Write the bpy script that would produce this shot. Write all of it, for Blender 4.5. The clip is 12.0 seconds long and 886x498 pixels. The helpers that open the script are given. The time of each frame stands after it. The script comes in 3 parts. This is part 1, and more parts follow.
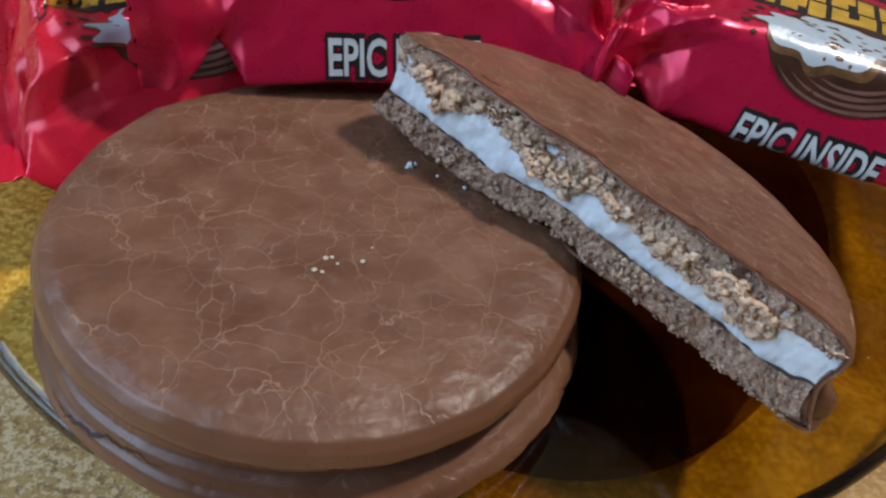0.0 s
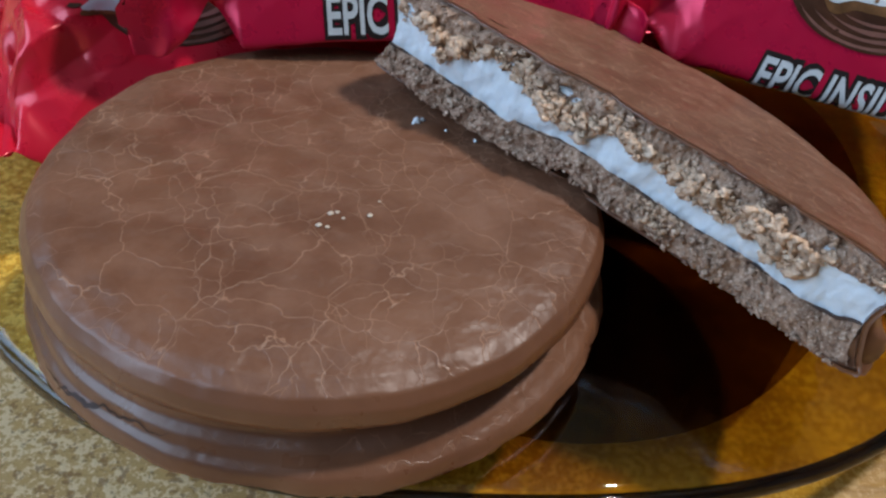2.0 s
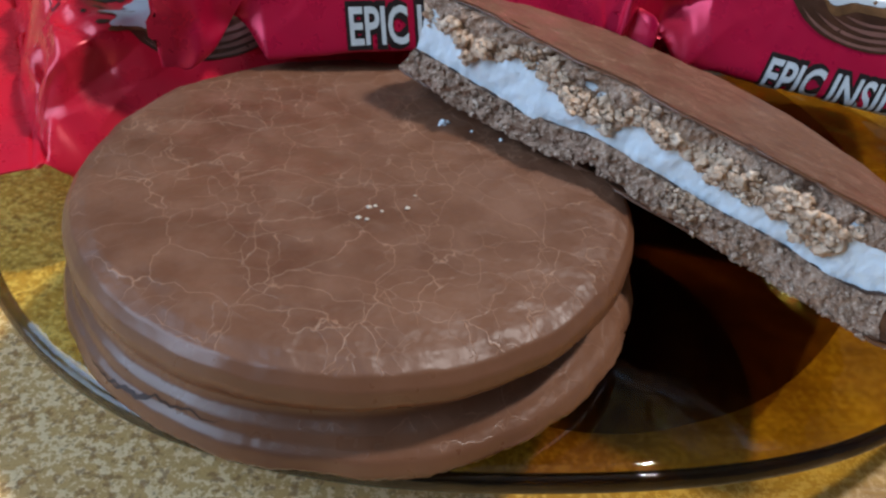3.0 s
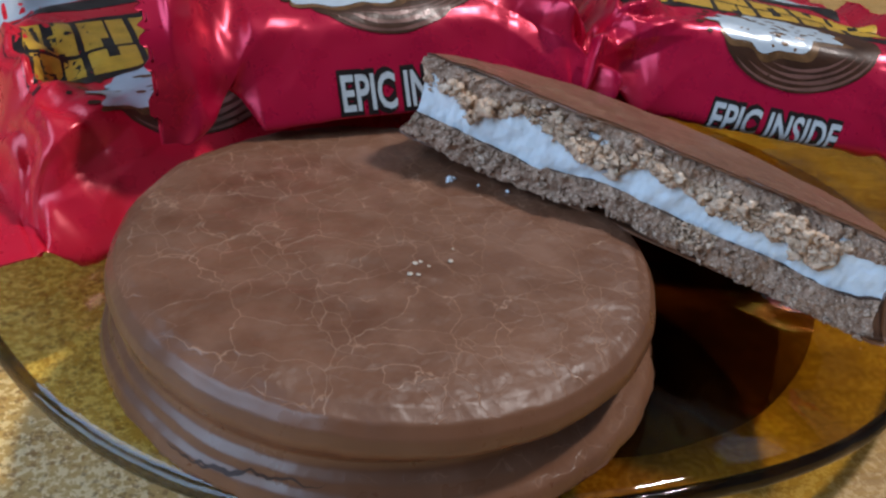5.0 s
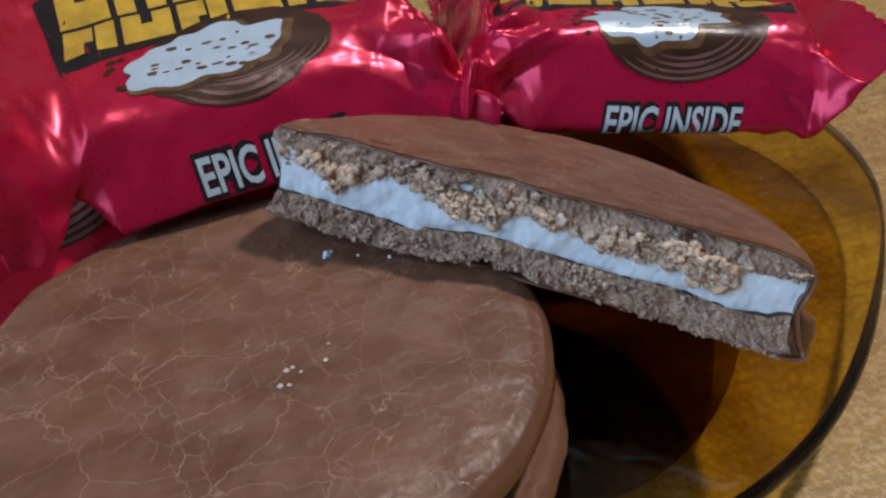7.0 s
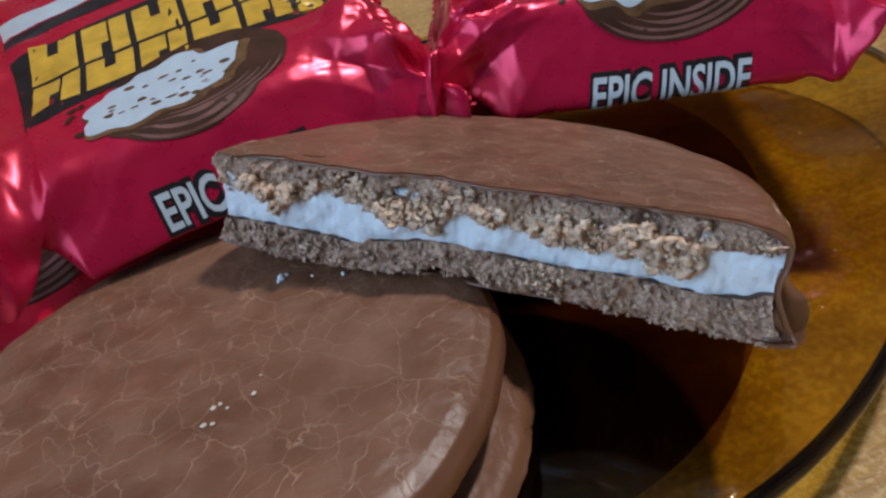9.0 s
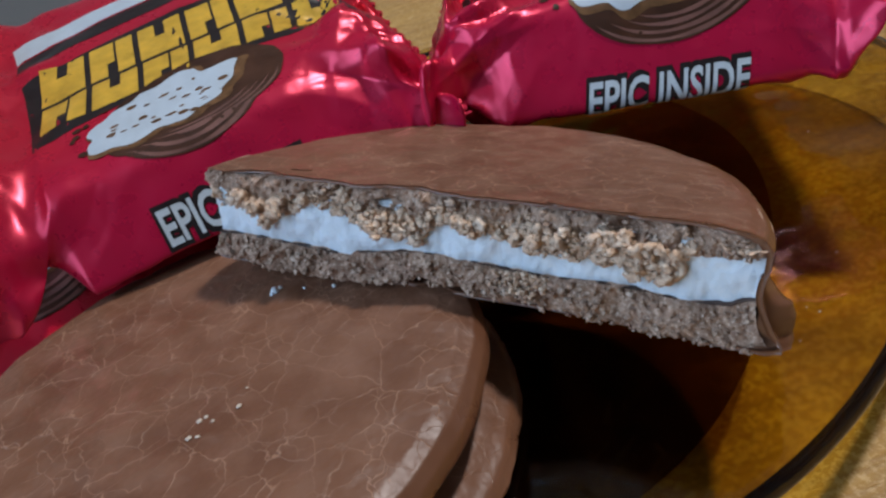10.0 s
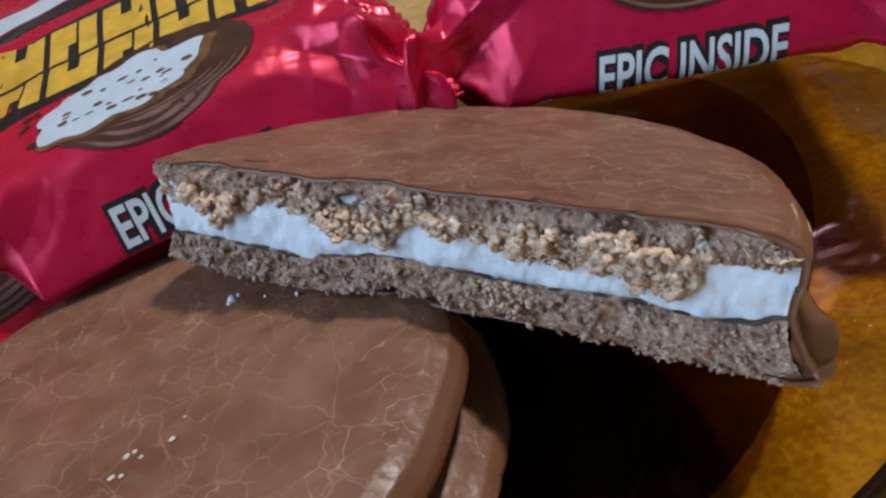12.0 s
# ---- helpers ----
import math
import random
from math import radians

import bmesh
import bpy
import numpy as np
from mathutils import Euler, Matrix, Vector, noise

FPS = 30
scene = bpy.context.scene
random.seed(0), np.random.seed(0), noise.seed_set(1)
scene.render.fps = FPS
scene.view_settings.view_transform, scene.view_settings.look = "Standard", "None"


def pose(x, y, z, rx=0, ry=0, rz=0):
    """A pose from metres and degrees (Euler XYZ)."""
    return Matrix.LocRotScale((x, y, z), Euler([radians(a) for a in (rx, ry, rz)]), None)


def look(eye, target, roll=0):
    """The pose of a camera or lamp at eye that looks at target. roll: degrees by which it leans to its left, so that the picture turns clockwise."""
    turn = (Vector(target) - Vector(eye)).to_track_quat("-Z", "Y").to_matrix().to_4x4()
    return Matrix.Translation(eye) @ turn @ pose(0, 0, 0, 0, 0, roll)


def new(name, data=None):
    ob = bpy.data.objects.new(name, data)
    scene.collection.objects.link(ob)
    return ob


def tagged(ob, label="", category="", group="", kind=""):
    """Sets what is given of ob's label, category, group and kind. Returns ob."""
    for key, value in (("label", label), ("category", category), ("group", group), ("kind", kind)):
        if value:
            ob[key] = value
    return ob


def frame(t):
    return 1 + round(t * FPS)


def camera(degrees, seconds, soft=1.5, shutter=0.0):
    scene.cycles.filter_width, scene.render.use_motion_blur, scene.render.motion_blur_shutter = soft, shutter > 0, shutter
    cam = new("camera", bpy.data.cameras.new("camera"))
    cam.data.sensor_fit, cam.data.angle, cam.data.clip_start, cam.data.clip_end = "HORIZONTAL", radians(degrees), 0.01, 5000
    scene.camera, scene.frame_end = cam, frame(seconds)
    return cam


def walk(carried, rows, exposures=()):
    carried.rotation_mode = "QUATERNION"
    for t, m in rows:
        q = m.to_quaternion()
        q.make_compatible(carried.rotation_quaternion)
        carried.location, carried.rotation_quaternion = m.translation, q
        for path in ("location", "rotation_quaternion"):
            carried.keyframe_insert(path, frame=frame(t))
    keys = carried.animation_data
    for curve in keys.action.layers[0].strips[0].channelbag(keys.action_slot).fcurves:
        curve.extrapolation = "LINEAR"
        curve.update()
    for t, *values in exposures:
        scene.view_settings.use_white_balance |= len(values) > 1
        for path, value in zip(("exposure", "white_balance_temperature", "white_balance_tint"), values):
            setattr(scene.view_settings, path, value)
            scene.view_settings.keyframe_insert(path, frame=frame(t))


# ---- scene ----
cam = camera(57.1, 12.0, soft=2.4)
METRES, EYE, TILT, LEAN, TURN = 0.128, 0.095, -41.8, -8.1, 0.0
ROWS = [
    (0.0, 0.0, 0.0, 0.0, -0.0, 0.0, 0.0),
    (0.5, -0.0006, 0.0196, -0.014, 0.27, -0.66, 0.45),
    (1.0, 0.0092, 0.0399, -0.0194, 0.65, -0.74, 1.05),
    (1.5, 0.0097, 0.0472, -0.032, 0.95, -0.24, 1.73),
    (2.0, -0.0005, 0.052, -0.0591, 0.99, 0.84, 2.45),
    (2.5, -0.0238, 0.0502, -0.0783, 0.6, 2.42, 3.23),
    (3.0, -0.0573, 0.0384, -0.1102, -0.24, 4.0, 4.12),
    (5.0, -0.2445, 0.0171, -0.0969, -9.69, 6.86, 10.39),
    (5.5, -0.2429, 0.0444, -0.0708, -11.76, 6.29, 12.75),
    (6.0, -0.2054, 0.0495, -0.0335, -12.4, 5.54, 15.35),
    (6.5, -0.1557, 0.0577, -0.0175, -11.73, 5.05, 18.01),
    (7.0, -0.0977, 0.0471, -0.019, -9.67, 5.21, 20.5),
    (9.0, 0.1017, 0.0955, -0.0813, 2.22, 9.66, 25.64),
    (9.5, 0.1348, 0.0917, -0.0886, 4.36, 10.83, 26.01),
    (10.0, 0.1573, 0.0985, -0.1039, 6.0, 11.74, 26.16),
    (10.5, 0.1878, 0.1253, -0.114, 7.26, 12.29, 26.12),
    (11.0, 0.1982, 0.1574, -0.1079, 8.12, 12.44, 25.98),
    (11.5, 0.2087, 0.1885, -0.103, 8.8, 12.41, 25.86),
    (12.0, 0.2137, 0.2215, -0.0946, 9.29, 12.23, 25.82),
]
walk(cam, [(t, pose(0, 0, EYE, TILT, LEAN, TURN) @ pose(METRES * x, METRES * y, METRES * z, 90 + pitch, roll, yaw)) for t, x, y, z, yaw, pitch, roll in ROWS], exposures=((0.0, -0.25, 6200, 12), (3.0, -0.15, 6080, 12), (5.0, -0.32, 5960, 12), (7.0, -0.4, 5960, 12), (9.0, -0.32, 5960, 12), (10.5, -0.28, 5960, 12), (12.0, -0.1, 6080, 12)))

# ---- light ----
world = bpy.data.worlds.new("world")
scene.world = world
world.use_nodes = True
sky = world.node_tree.nodes.new("ShaderNodeTexSky")
sky.sky_type = "NISHITA"
sky.sun_disc = False
sky.sun_elevation, sky.sun_rotation = radians(35), radians(200)
world.node_tree.links.new(sky.outputs[0], world.node_tree.nodes["Background"].inputs[0])
world.node_tree.nodes["Background"].inputs[1].default_value = 0.1


def area(name, eye, target, power, size, size_y=0.0, colour=(1, 1, 1), shape="RECTANGLE"):
    data = bpy.data.lights.new(name, "AREA")
    data.energy, data.shape, data.size, data.color = power, shape, size, colour
    if size_y:
        data.size_y = size_y
    ob = new(name, data)
    ob.matrix_world = look(eye, target)
    return ob


area("ceiling_lamp_light", (0.75, 0.27, 1.505), (0.02, 0.1, 0.02), 24.5, 0.13, colour=(1.0, 0.93, 0.84), shape="DISK")
area("window_light", (-1.21, -0.30, 0.86), (0.0, 0.1, 0.0), 25.0, 1.25, 1.2, colour=(0.57, 0.775, 1.0))

# ---- materials ----


class Nodes:
    """A small helper to chain shader nodes."""

    def __init__(self, name):
        self.mat = bpy.data.materials.new(name)
        self.mat.use_nodes = True
        self.tree = self.mat.node_tree
        self.bsdf = self.tree.nodes["Principled BSDF"]
        self.coords = self.add("ShaderNodeTexCoord").outputs["Object"]

    def add(self, kind, **values):
        node = self.tree.nodes.new(kind)
        for key, value in values.items():
            setattr(node, key, value)
        return node

    def link(self, a, b):
        self.tree.links.new(a, b)

    def put(self, socket, value):
        if isinstance(value, bpy.types.NodeSocket):
            self.link(value, socket)
        elif value is not None:
            socket.default_value = value

    def noise(self, scale, detail=4.0, rough=0.55, vector=None, distort=0.0):
        n = self.add("ShaderNodeTexNoise")
        self.link(vector or self.coords, n.inputs["Vector"])
        n.inputs["Scale"].default_value = scale
        n.inputs["Detail"].default_value = detail
        n.inputs["Roughness"].default_value = rough
        n.inputs["Distortion"].default_value = distort
        return n.outputs["Fac"]

    def scaled(self, x, y, z, turn=0.0):
        m = self.add("ShaderNodeMapping")
        self.link(self.coords, m.inputs["Vector"])
        m.inputs["Scale"].default_value = (x, y, z)
        m.inputs["Rotation"].default_value = (0, 0, radians(turn))
        return m.outputs["Vector"]

    def warped(self, scale, amount, vector=None):
        n = self.add("ShaderNodeTexNoise")
        self.link(vector or self.coords, n.inputs["Vector"])
        n.inputs["Scale"].default_value = scale
        n.inputs["Detail"].default_value = 3
        sub = self.add("ShaderNodeVectorMath", operation="MULTIPLY_ADD")
        self.link(n.outputs["Color"], sub.inputs[0])
        sub.inputs[1].default_value = (amount,) * 3
        self.link(vector or self.coords, sub.inputs[2])
        return sub.outputs["Vector"]

    def edges(self, scale, vector):
        v = self.add("ShaderNodeTexVoronoi", feature="DISTANCE_TO_EDGE")
        self.link(vector, v.inputs["Vector"])
        v.inputs["Scale"].default_value = scale
        return v.outputs["Distance"]

    def cells(self, scale, vector=None):
        v = self.add("ShaderNodeTexVoronoi")
        self.link(vector or self.coords, v.inputs["Vector"])
        v.inputs["Scale"].default_value = scale
        return v

    def ramp(self, fac, lo, hi, a=0.0, b=1.0):
        m = self.add("ShaderNodeMapRange")
        m.clamp = True
        self.link(fac, m.inputs["Value"])
        for key, value in (("From Min", lo), ("From Max", hi), ("To Min", a), ("To Max", b)):
            m.inputs[key].default_value = value
        return m.outputs["Result"]

    def maths(self, operation, a, b):
        m = self.add("ShaderNodeMath", operation=operation)
        self.put(m.inputs[0], a)
        self.put(m.inputs[1], b)
        return m.outputs[0]

    def mix(self, fac, a, b):
        m = self.add("ShaderNodeMix", data_type="RGBA")
        self.put(m.inputs["Factor"], fac)
        self.put(m.inputs[6], (*a, 1) if isinstance(a, tuple) else a)
        self.put(m.inputs[7], (*b, 1) if isinstance(b, tuple) else b)
        return m.outputs[2]

    def bump(self, height, strength, distance, below=None):
        b = self.add("ShaderNodeBump")
        b.inputs["Strength"].default_value = strength
        b.inputs["Distance"].default_value = distance
        self.link(height, b.inputs["Height"])
        if below:
            self.link(below, b.inputs["Normal"])
        return b.outputs["Normal"]

    def done(self, colour=None, rough=None, normal=None, **rest):
        self.put(self.bsdf.inputs["Base Color"], (*colour, 1) if isinstance(colour, tuple) else colour)
        self.put(self.bsdf.inputs["Roughness"], rough)
        if normal:
            self.link(normal, self.bsdf.inputs["Normal"])
        for key, value in rest.items():
            self.put(self.bsdf.inputs[key.replace("_", " ").title().replace("Ior", "IOR")], value)
        return self.mat


def chocolate(name, stretch=(1, 1, 1), cell=112.0, shade=1.0, spread=0.03, line=0.5):
    n = Nodes(name)
    base = n.scaled(*stretch)
    warp = n.warped(140, 0.006, base)
    warp_fine = n.warped(420, 0.0009, warp)
    big = n.edges(cell, warp_fine)
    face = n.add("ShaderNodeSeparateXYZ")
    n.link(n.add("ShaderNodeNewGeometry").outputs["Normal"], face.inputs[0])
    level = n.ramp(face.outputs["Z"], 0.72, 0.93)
    small = n.edges(cell * 2.3, warp_fine)
    where = n.ramp(n.noise(75, 3), 0.34 - spread, 0.55 - spread)
    where_small = n.ramp(n.noise(110, 2), 0.44 - spread, 0.58 - spread)
    thin = n.maths("MULTIPLY", n.ramp(big, 0.0015, 0.009, 1, 0), where)
    thin_small = n.maths("MULTIPLY", n.ramp(small, 0.003, 0.015, 0.9, 0), where_small)
    vein = n.maths("MULTIPLY", n.maths("MAXIMUM", thin, thin_small), level)
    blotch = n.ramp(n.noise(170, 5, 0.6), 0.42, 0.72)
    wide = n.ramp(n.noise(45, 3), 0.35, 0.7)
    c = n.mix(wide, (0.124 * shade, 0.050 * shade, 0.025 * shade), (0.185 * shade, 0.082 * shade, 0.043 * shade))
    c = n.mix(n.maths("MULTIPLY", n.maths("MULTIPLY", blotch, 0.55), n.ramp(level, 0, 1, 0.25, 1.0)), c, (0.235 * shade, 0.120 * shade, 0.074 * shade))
    c = n.mix(n.maths("MULTIPLY", vein, line), c, (0.46, 0.265, 0.165))
    rough = n.maths("ADD", n.ramp(n.noise(230, 4), 0.3, 0.7, 0.33, 0.48), n.ramp(level, 0, 1, -0.08, 0.06))
    nb = n.bump(n.maths("MULTIPLY", n.noise(130, 3, 0.5), n.ramp(level, 0, 1, 0.3, 1.0)), 0.7, 0.0018)
    nb = n.bump(n.maths("MULTIPLY", n.noise(330, 3, 0.5), n.ramp(level, 0, 1, 0.3, 1.0)), 0.4, 0.0005, nb)
    nb = n.bump(n.maths("MULTIPLY", n.noise(1900, 3), level), 0.25, 0.00012, nb)
    nb = n.bump(vein, 0.4, 0.00018, nb)
    return n.done(c, rough, nb, specular_ior_level=0.5)


def crumb_material(name, dark, mid, pale, pores=1500.0):
    n = Nodes(name)
    coarse = n.noise(420, 6, 0.7)
    fine = n.noise(2600, 5, 0.7)
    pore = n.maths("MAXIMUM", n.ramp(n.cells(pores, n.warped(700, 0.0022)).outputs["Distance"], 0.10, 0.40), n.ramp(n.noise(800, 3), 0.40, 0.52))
    c = n.mix(n.ramp(coarse, 0.34, 0.66), dark, mid)
    c = n.mix(n.ramp(fine, 0.50, 0.64), c, pale)
    # Shade inside the pores is put into the colour, besides their bump.
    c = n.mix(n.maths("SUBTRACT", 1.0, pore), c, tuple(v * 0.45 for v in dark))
    island = n.add("ShaderNodeNewGeometry").outputs["Random Per Island"]
    c = n.mix(n.ramp(island, 0.30, 0.80, 0.0, 0.4), c, dark)
    c = n.mix(n.ramp(island, 0.86, 0.92, 0.0, 0.55), c, pale)
    nb = n.bump(coarse, 0.7, 0.0006)
    nb = n.bump(fine, 0.8, 0.00028, nb)
    nb = n.bump(pore, 0.6, 0.0003, nb)
    return n.done(c, 0.85, nb, specular_ior_level=0.25)


def marshmallow_material():
    n = Nodes("marshmallow")
    a, b = n.noise(330, 5, 0.65), n.noise(1500, 4)
    c = n.mix(n.ramp(a, 0.35, 0.7), (0.75, 0.80, 0.84), (0.67, 0.72, 0.76))
    nb = n.bump(a, 0.45, 0.0006)
    nb = n.bump(b, 0.35, 0.0002, nb)
    return n.done(c, 0.6, nb, subsurface_weight=0.25, subsurface_radius=(0.002, 0.0018, 0.0016))


def film_material(name, front, top, metal=0.45):
    """Printed metallised plastic film: deep crimson, redder over the top."""
    n = Nodes(name)
    sep = n.add("ShaderNodeSeparateXYZ")
    n.link(n.coords, sep.inputs[0])
    up = n.ramp(sep.outputs["Y"], -0.030, -0.012)
    c = n.mix(up, front, top)
    c = n.mix(n.ramp(n.noise(60, 3), 0.4, 0.75, 0, 0.35), c, tuple(v * 0.72 for v in front))
    nb = n.bump(n.noise(60, 3, 0.5), 0.34, 0.0018)
    nb = n.bump(n.noise(700, 3), 0.06, 0.0002, nb)
    rough = n.ramp(n.noise(300, 3), 0.3, 0.7, 0.24, 0.36)
    return n.done(c, rough, nb, metallic=metal, specular_ior_level=0.6)


def print_material(name, colour, vary=0.25, scale=400.0, rough=0.3, metallic=0.1):
    n = Nodes(name)
    c = n.mix(n.ramp(n.noise(scale, 4), 0.3, 0.7), colour, tuple(v * (1 - vary) for v in colour))
    nb = n.bump(n.noise(90, 5, 0.6), 0.3, 0.0012)
    return n.done(c, rough, nb, metallic=metallic)


def glass_material(name, colour, gloss=0.04, relief=True, glance=0.9, facing_gloss=0.05, pale_side=False):
    """Tinted pressed glass: light passes straight through and is coloured on the way; gloss by Fresnel."""
    n = Nodes(name)
    through_glass = n.add("ShaderNodeBsdfTransparent")
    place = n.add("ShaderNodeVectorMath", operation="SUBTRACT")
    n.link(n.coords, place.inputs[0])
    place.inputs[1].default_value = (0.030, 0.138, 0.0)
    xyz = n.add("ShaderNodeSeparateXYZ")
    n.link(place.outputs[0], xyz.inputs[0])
    polar = n.add("ShaderNodeCombineXYZ")
    n.link(n.maths("ARCTAN2", xyz.outputs["Y"], xyz.outputs["X"]), polar.inputs["X"])
    radius = n.add("ShaderNodeVectorMath", operation="LENGTH")
    n.link(place.outputs[0], radius.inputs[0])
    n.link(n.maths("MULTIPLY", radius.outputs["Value"], 9.0), polar.inputs["Y"])
    streak = n.noise(3.2, 3, 0.45, polar.outputs[0], 0.3)
    cloud = n.noise(34, 3, 0.45)
    # Tint streaks stand in for patches of light that bent glass would throw.
    thick = n.ramp(n.maths("ADD", n.maths("MULTIPLY", streak, 0.7), n.maths("MULTIPLY", cloud, 0.3)), 0.45, 0.58)
    tint = n.mix(thick, colour, tuple(v * f for v, f in zip(colour, (0.72, 0.68, 0.75))))
    # Paler tint on the left stands in for sky reflected in the plate.
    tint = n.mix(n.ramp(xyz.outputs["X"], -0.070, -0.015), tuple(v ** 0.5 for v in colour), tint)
    # Edge tint goes paler towards the right.
    if pale_side:
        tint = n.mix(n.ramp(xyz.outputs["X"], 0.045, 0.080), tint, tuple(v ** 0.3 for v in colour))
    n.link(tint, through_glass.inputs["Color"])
    shine = n.add("ShaderNodeBsdfGlossy")
    shine.inputs["Roughness"].default_value = gloss
    facing = n.add("ShaderNodeLayerWeight")
    facing.inputs["Blend"].default_value = 0.5
    fresnel = n.ramp(n.maths("POWER", facing.outputs["Facing"], 5.0), 0.0, 1.0, facing_gloss, glance)
    if relief:
        nb = n.bump(n.noise(45, 2), 0.5, 0.004)
        n.link(nb, shine.inputs["Normal"])
        n.link(nb, facing.inputs["Normal"])
    blend = n.add("ShaderNodeMixShader")
    n.link(fresnel, blend.inputs[0])
    n.link(through_glass.outputs[0], blend.inputs[1])
    n.link(shine.outputs[0], blend.inputs[2])
    n.link(blend.outputs[0], n.tree.nodes["Material Output"].inputs["Surface"])
    return n.mat


def table_material():
    n = Nodes("varnished_wood")
    grain = n.noise(55, 7, 0.65, n.scaled(1.0, 9.0, 1.0, -24), 0.6)
    streak = n.noise(16, 4, 0.6, n.scaled(1.0, 14.0, 1.0, -24), 0.9)
    speck = n.noise(950, 4, 0.65)
    cell = n.cells(1300, n.warped(500, 0.001)).outputs["Distance"]
    c = n.mix(n.ramp(streak, 0.32, 0.66), (0.29, 0.145, 0.027), (0.42, 0.235, 0.052))
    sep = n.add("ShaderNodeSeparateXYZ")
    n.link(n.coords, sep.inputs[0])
    # Full at the left: paler, more speckled and less grained than the right.
    left_mix = n.ramp(sep.outputs["X"], -0.01, 0.05, 1.0, 0.25)
    c = n.mix(n.maths("MULTIPLY", n.ramp(left_mix, 0.25, 1, 1, 0.1), n.ramp(grain, 0.48, 0.72, 0, 0.7)), c, (0.22, 0.115, 0.036))
    c = n.mix(n.ramp(left_mix, 0.25, 1, 0, 0.6), c, (0.80, 0.52, 0.22))
    c = n.mix(n.maths("MULTIPLY", left_mix, n.ramp(speck, 0.49, 0.55, 0, 0.9)), c, (0.92, 0.70, 0.40))
    c = n.mix(n.maths("MULTIPLY", left_mix, n.ramp(n.noise(800, 4, 0.6), 0.54, 0.62, 0, 0.75)), c, (0.30, 0.15, 0.055))
    nb = n.bump(n.maths("MULTIPLY", speck, left_mix), 0.5, 0.0003)
    nb = n.bump(grain, 0.4, 0.0004, nb)
    return n.done(c, n.ramp(speck, 0.3, 0.7, 0.35, 0.6), nb)


def plaster(name, colour):
    n = Nodes(name)
    c = n.mix(n.ramp(n.noise(3, 4), 0.3, 0.7), colour, tuple(v * 0.92 for v in colour))
    return n.done(c, 0.8, n.bump(n.noise(120, 3), 0.2, 0.002))


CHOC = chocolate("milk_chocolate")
CHOC_HALF = chocolate("milk_chocolate_stretched", (1.0, 1.7, 1.0), 125.0, spread=0.10, line=0.8)
FLECK = print_material("sugar_fleck", (0.66, 0.56, 0.45), 0.3, 900.0, 0.4, 0.0)
GLAZE = print_material("dark_glaze", (0.07, 0.034, 0.022), 0.4, 600.0, 0.5, 0.0)
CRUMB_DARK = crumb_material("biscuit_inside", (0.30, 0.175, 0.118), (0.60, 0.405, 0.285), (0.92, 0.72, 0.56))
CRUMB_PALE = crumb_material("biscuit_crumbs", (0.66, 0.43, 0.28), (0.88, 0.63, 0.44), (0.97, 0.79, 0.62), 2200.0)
MALLOW = marshmallow_material()
FILM = film_material("crimson_film", (0.56, 0.007, 0.056), (0.57, 0.012, 0.040), 0.4)
FILM_RED = film_material("red_film", (0.64, 0.010, 0.038), (0.70, 0.014, 0.034), 0.15)
INK_DARK = print_material("dark_ink", (0.022, 0.016, 0.016))
INK_PALE = print_material("pale_ink", (0.56, 0.61, 0.64), 0.12)
INK_GOLD = print_material("gold_ink", (0.72, 0.42, 0.045), 0.35, 260.0)
INK_BROWN = print_material("brown_ink", (0.075, 0.030, 0.016), 0.5, 180.0)
INK_TAN = print_material("tan_ink", (0.20, 0.098, 0.040), 0.6, 380.0)
INK_WHITE = print_material("white_ink", (0.50, 0.56, 0.61), 0.12, 300.0)
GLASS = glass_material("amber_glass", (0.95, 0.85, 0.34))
# Dark tint puts the shade beneath the biscuits into the glass colour.
GLASS_BASE_SHADE = glass_material("amber_glass_shade", (0.60, 0.49, 0.30), 0.6, relief=False, glance=0.02, facing_gloss=0.0)
GLASS_RIM = glass_material("amber_glass_edge", (0.20, 0.17, 0.11), 0.06, pale_side=True)
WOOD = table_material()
WALL = plaster("wall_paint", (0.25, 0.245, 0.235))
CEILING = plaster("ceiling_paint", (0.62, 0.61, 0.59))
FLOOR = plaster("floor_covering", (0.32, 0.25, 0.19))
LAMP = print_material("lamp_white", (0.8, 0.8, 0.8))

# ---- builders ----
MM = 0.001


def mesh_of(name, verts, faces, material, smooth=True):
    me = bpy.data.meshes.new(name)
    me.from_pydata([tuple(v) for v in verts], [], faces)
    me.materials.append(material)
    if smooth:
        me.polygons.foreach_set("use_smooth", [True] * len(me.polygons))
    me.update()
    return me


def part(name, verts, faces, material, parent, label="", smooth=True):
    ob = new(name, mesh_of(name, verts, faces, material, smooth))
    ob.parent = parent
    if label:
        tagged(ob, label)
    return ob


def thing(name, m, label, category, group="", kind=""):
    ob = new(name)
    ob.matrix_world = m
    ob.empty_display_size = 0.01
    return tagged(ob, label, category, group, kind)


def grid_faces(rows, cols, wrap=False, flip=False):
    out = []
    for i in range(rows - 1):
        for j in range(cols if wrap else cols - 1):
            k = (j + 1) % cols
            q = (i * cols + j, i * cols + k, (i + 1) * cols + k, (i + 1) * cols + j)
            out.append(q[::-1] if flip else q)
    return out


def nz(x, y, z=0.0):
    return noise.noise(Vector((x, y, z)))


def ridge(x, y, z=0.0):
    return 1.0 - 2.0 * abs(noise.noise(Vector((x, y, z))))


def smooth_step(a, b, x):
    x = min(1.0, max(0.0, (x - a) / (b - a)))
    return x * x * (3 - 2 * x)


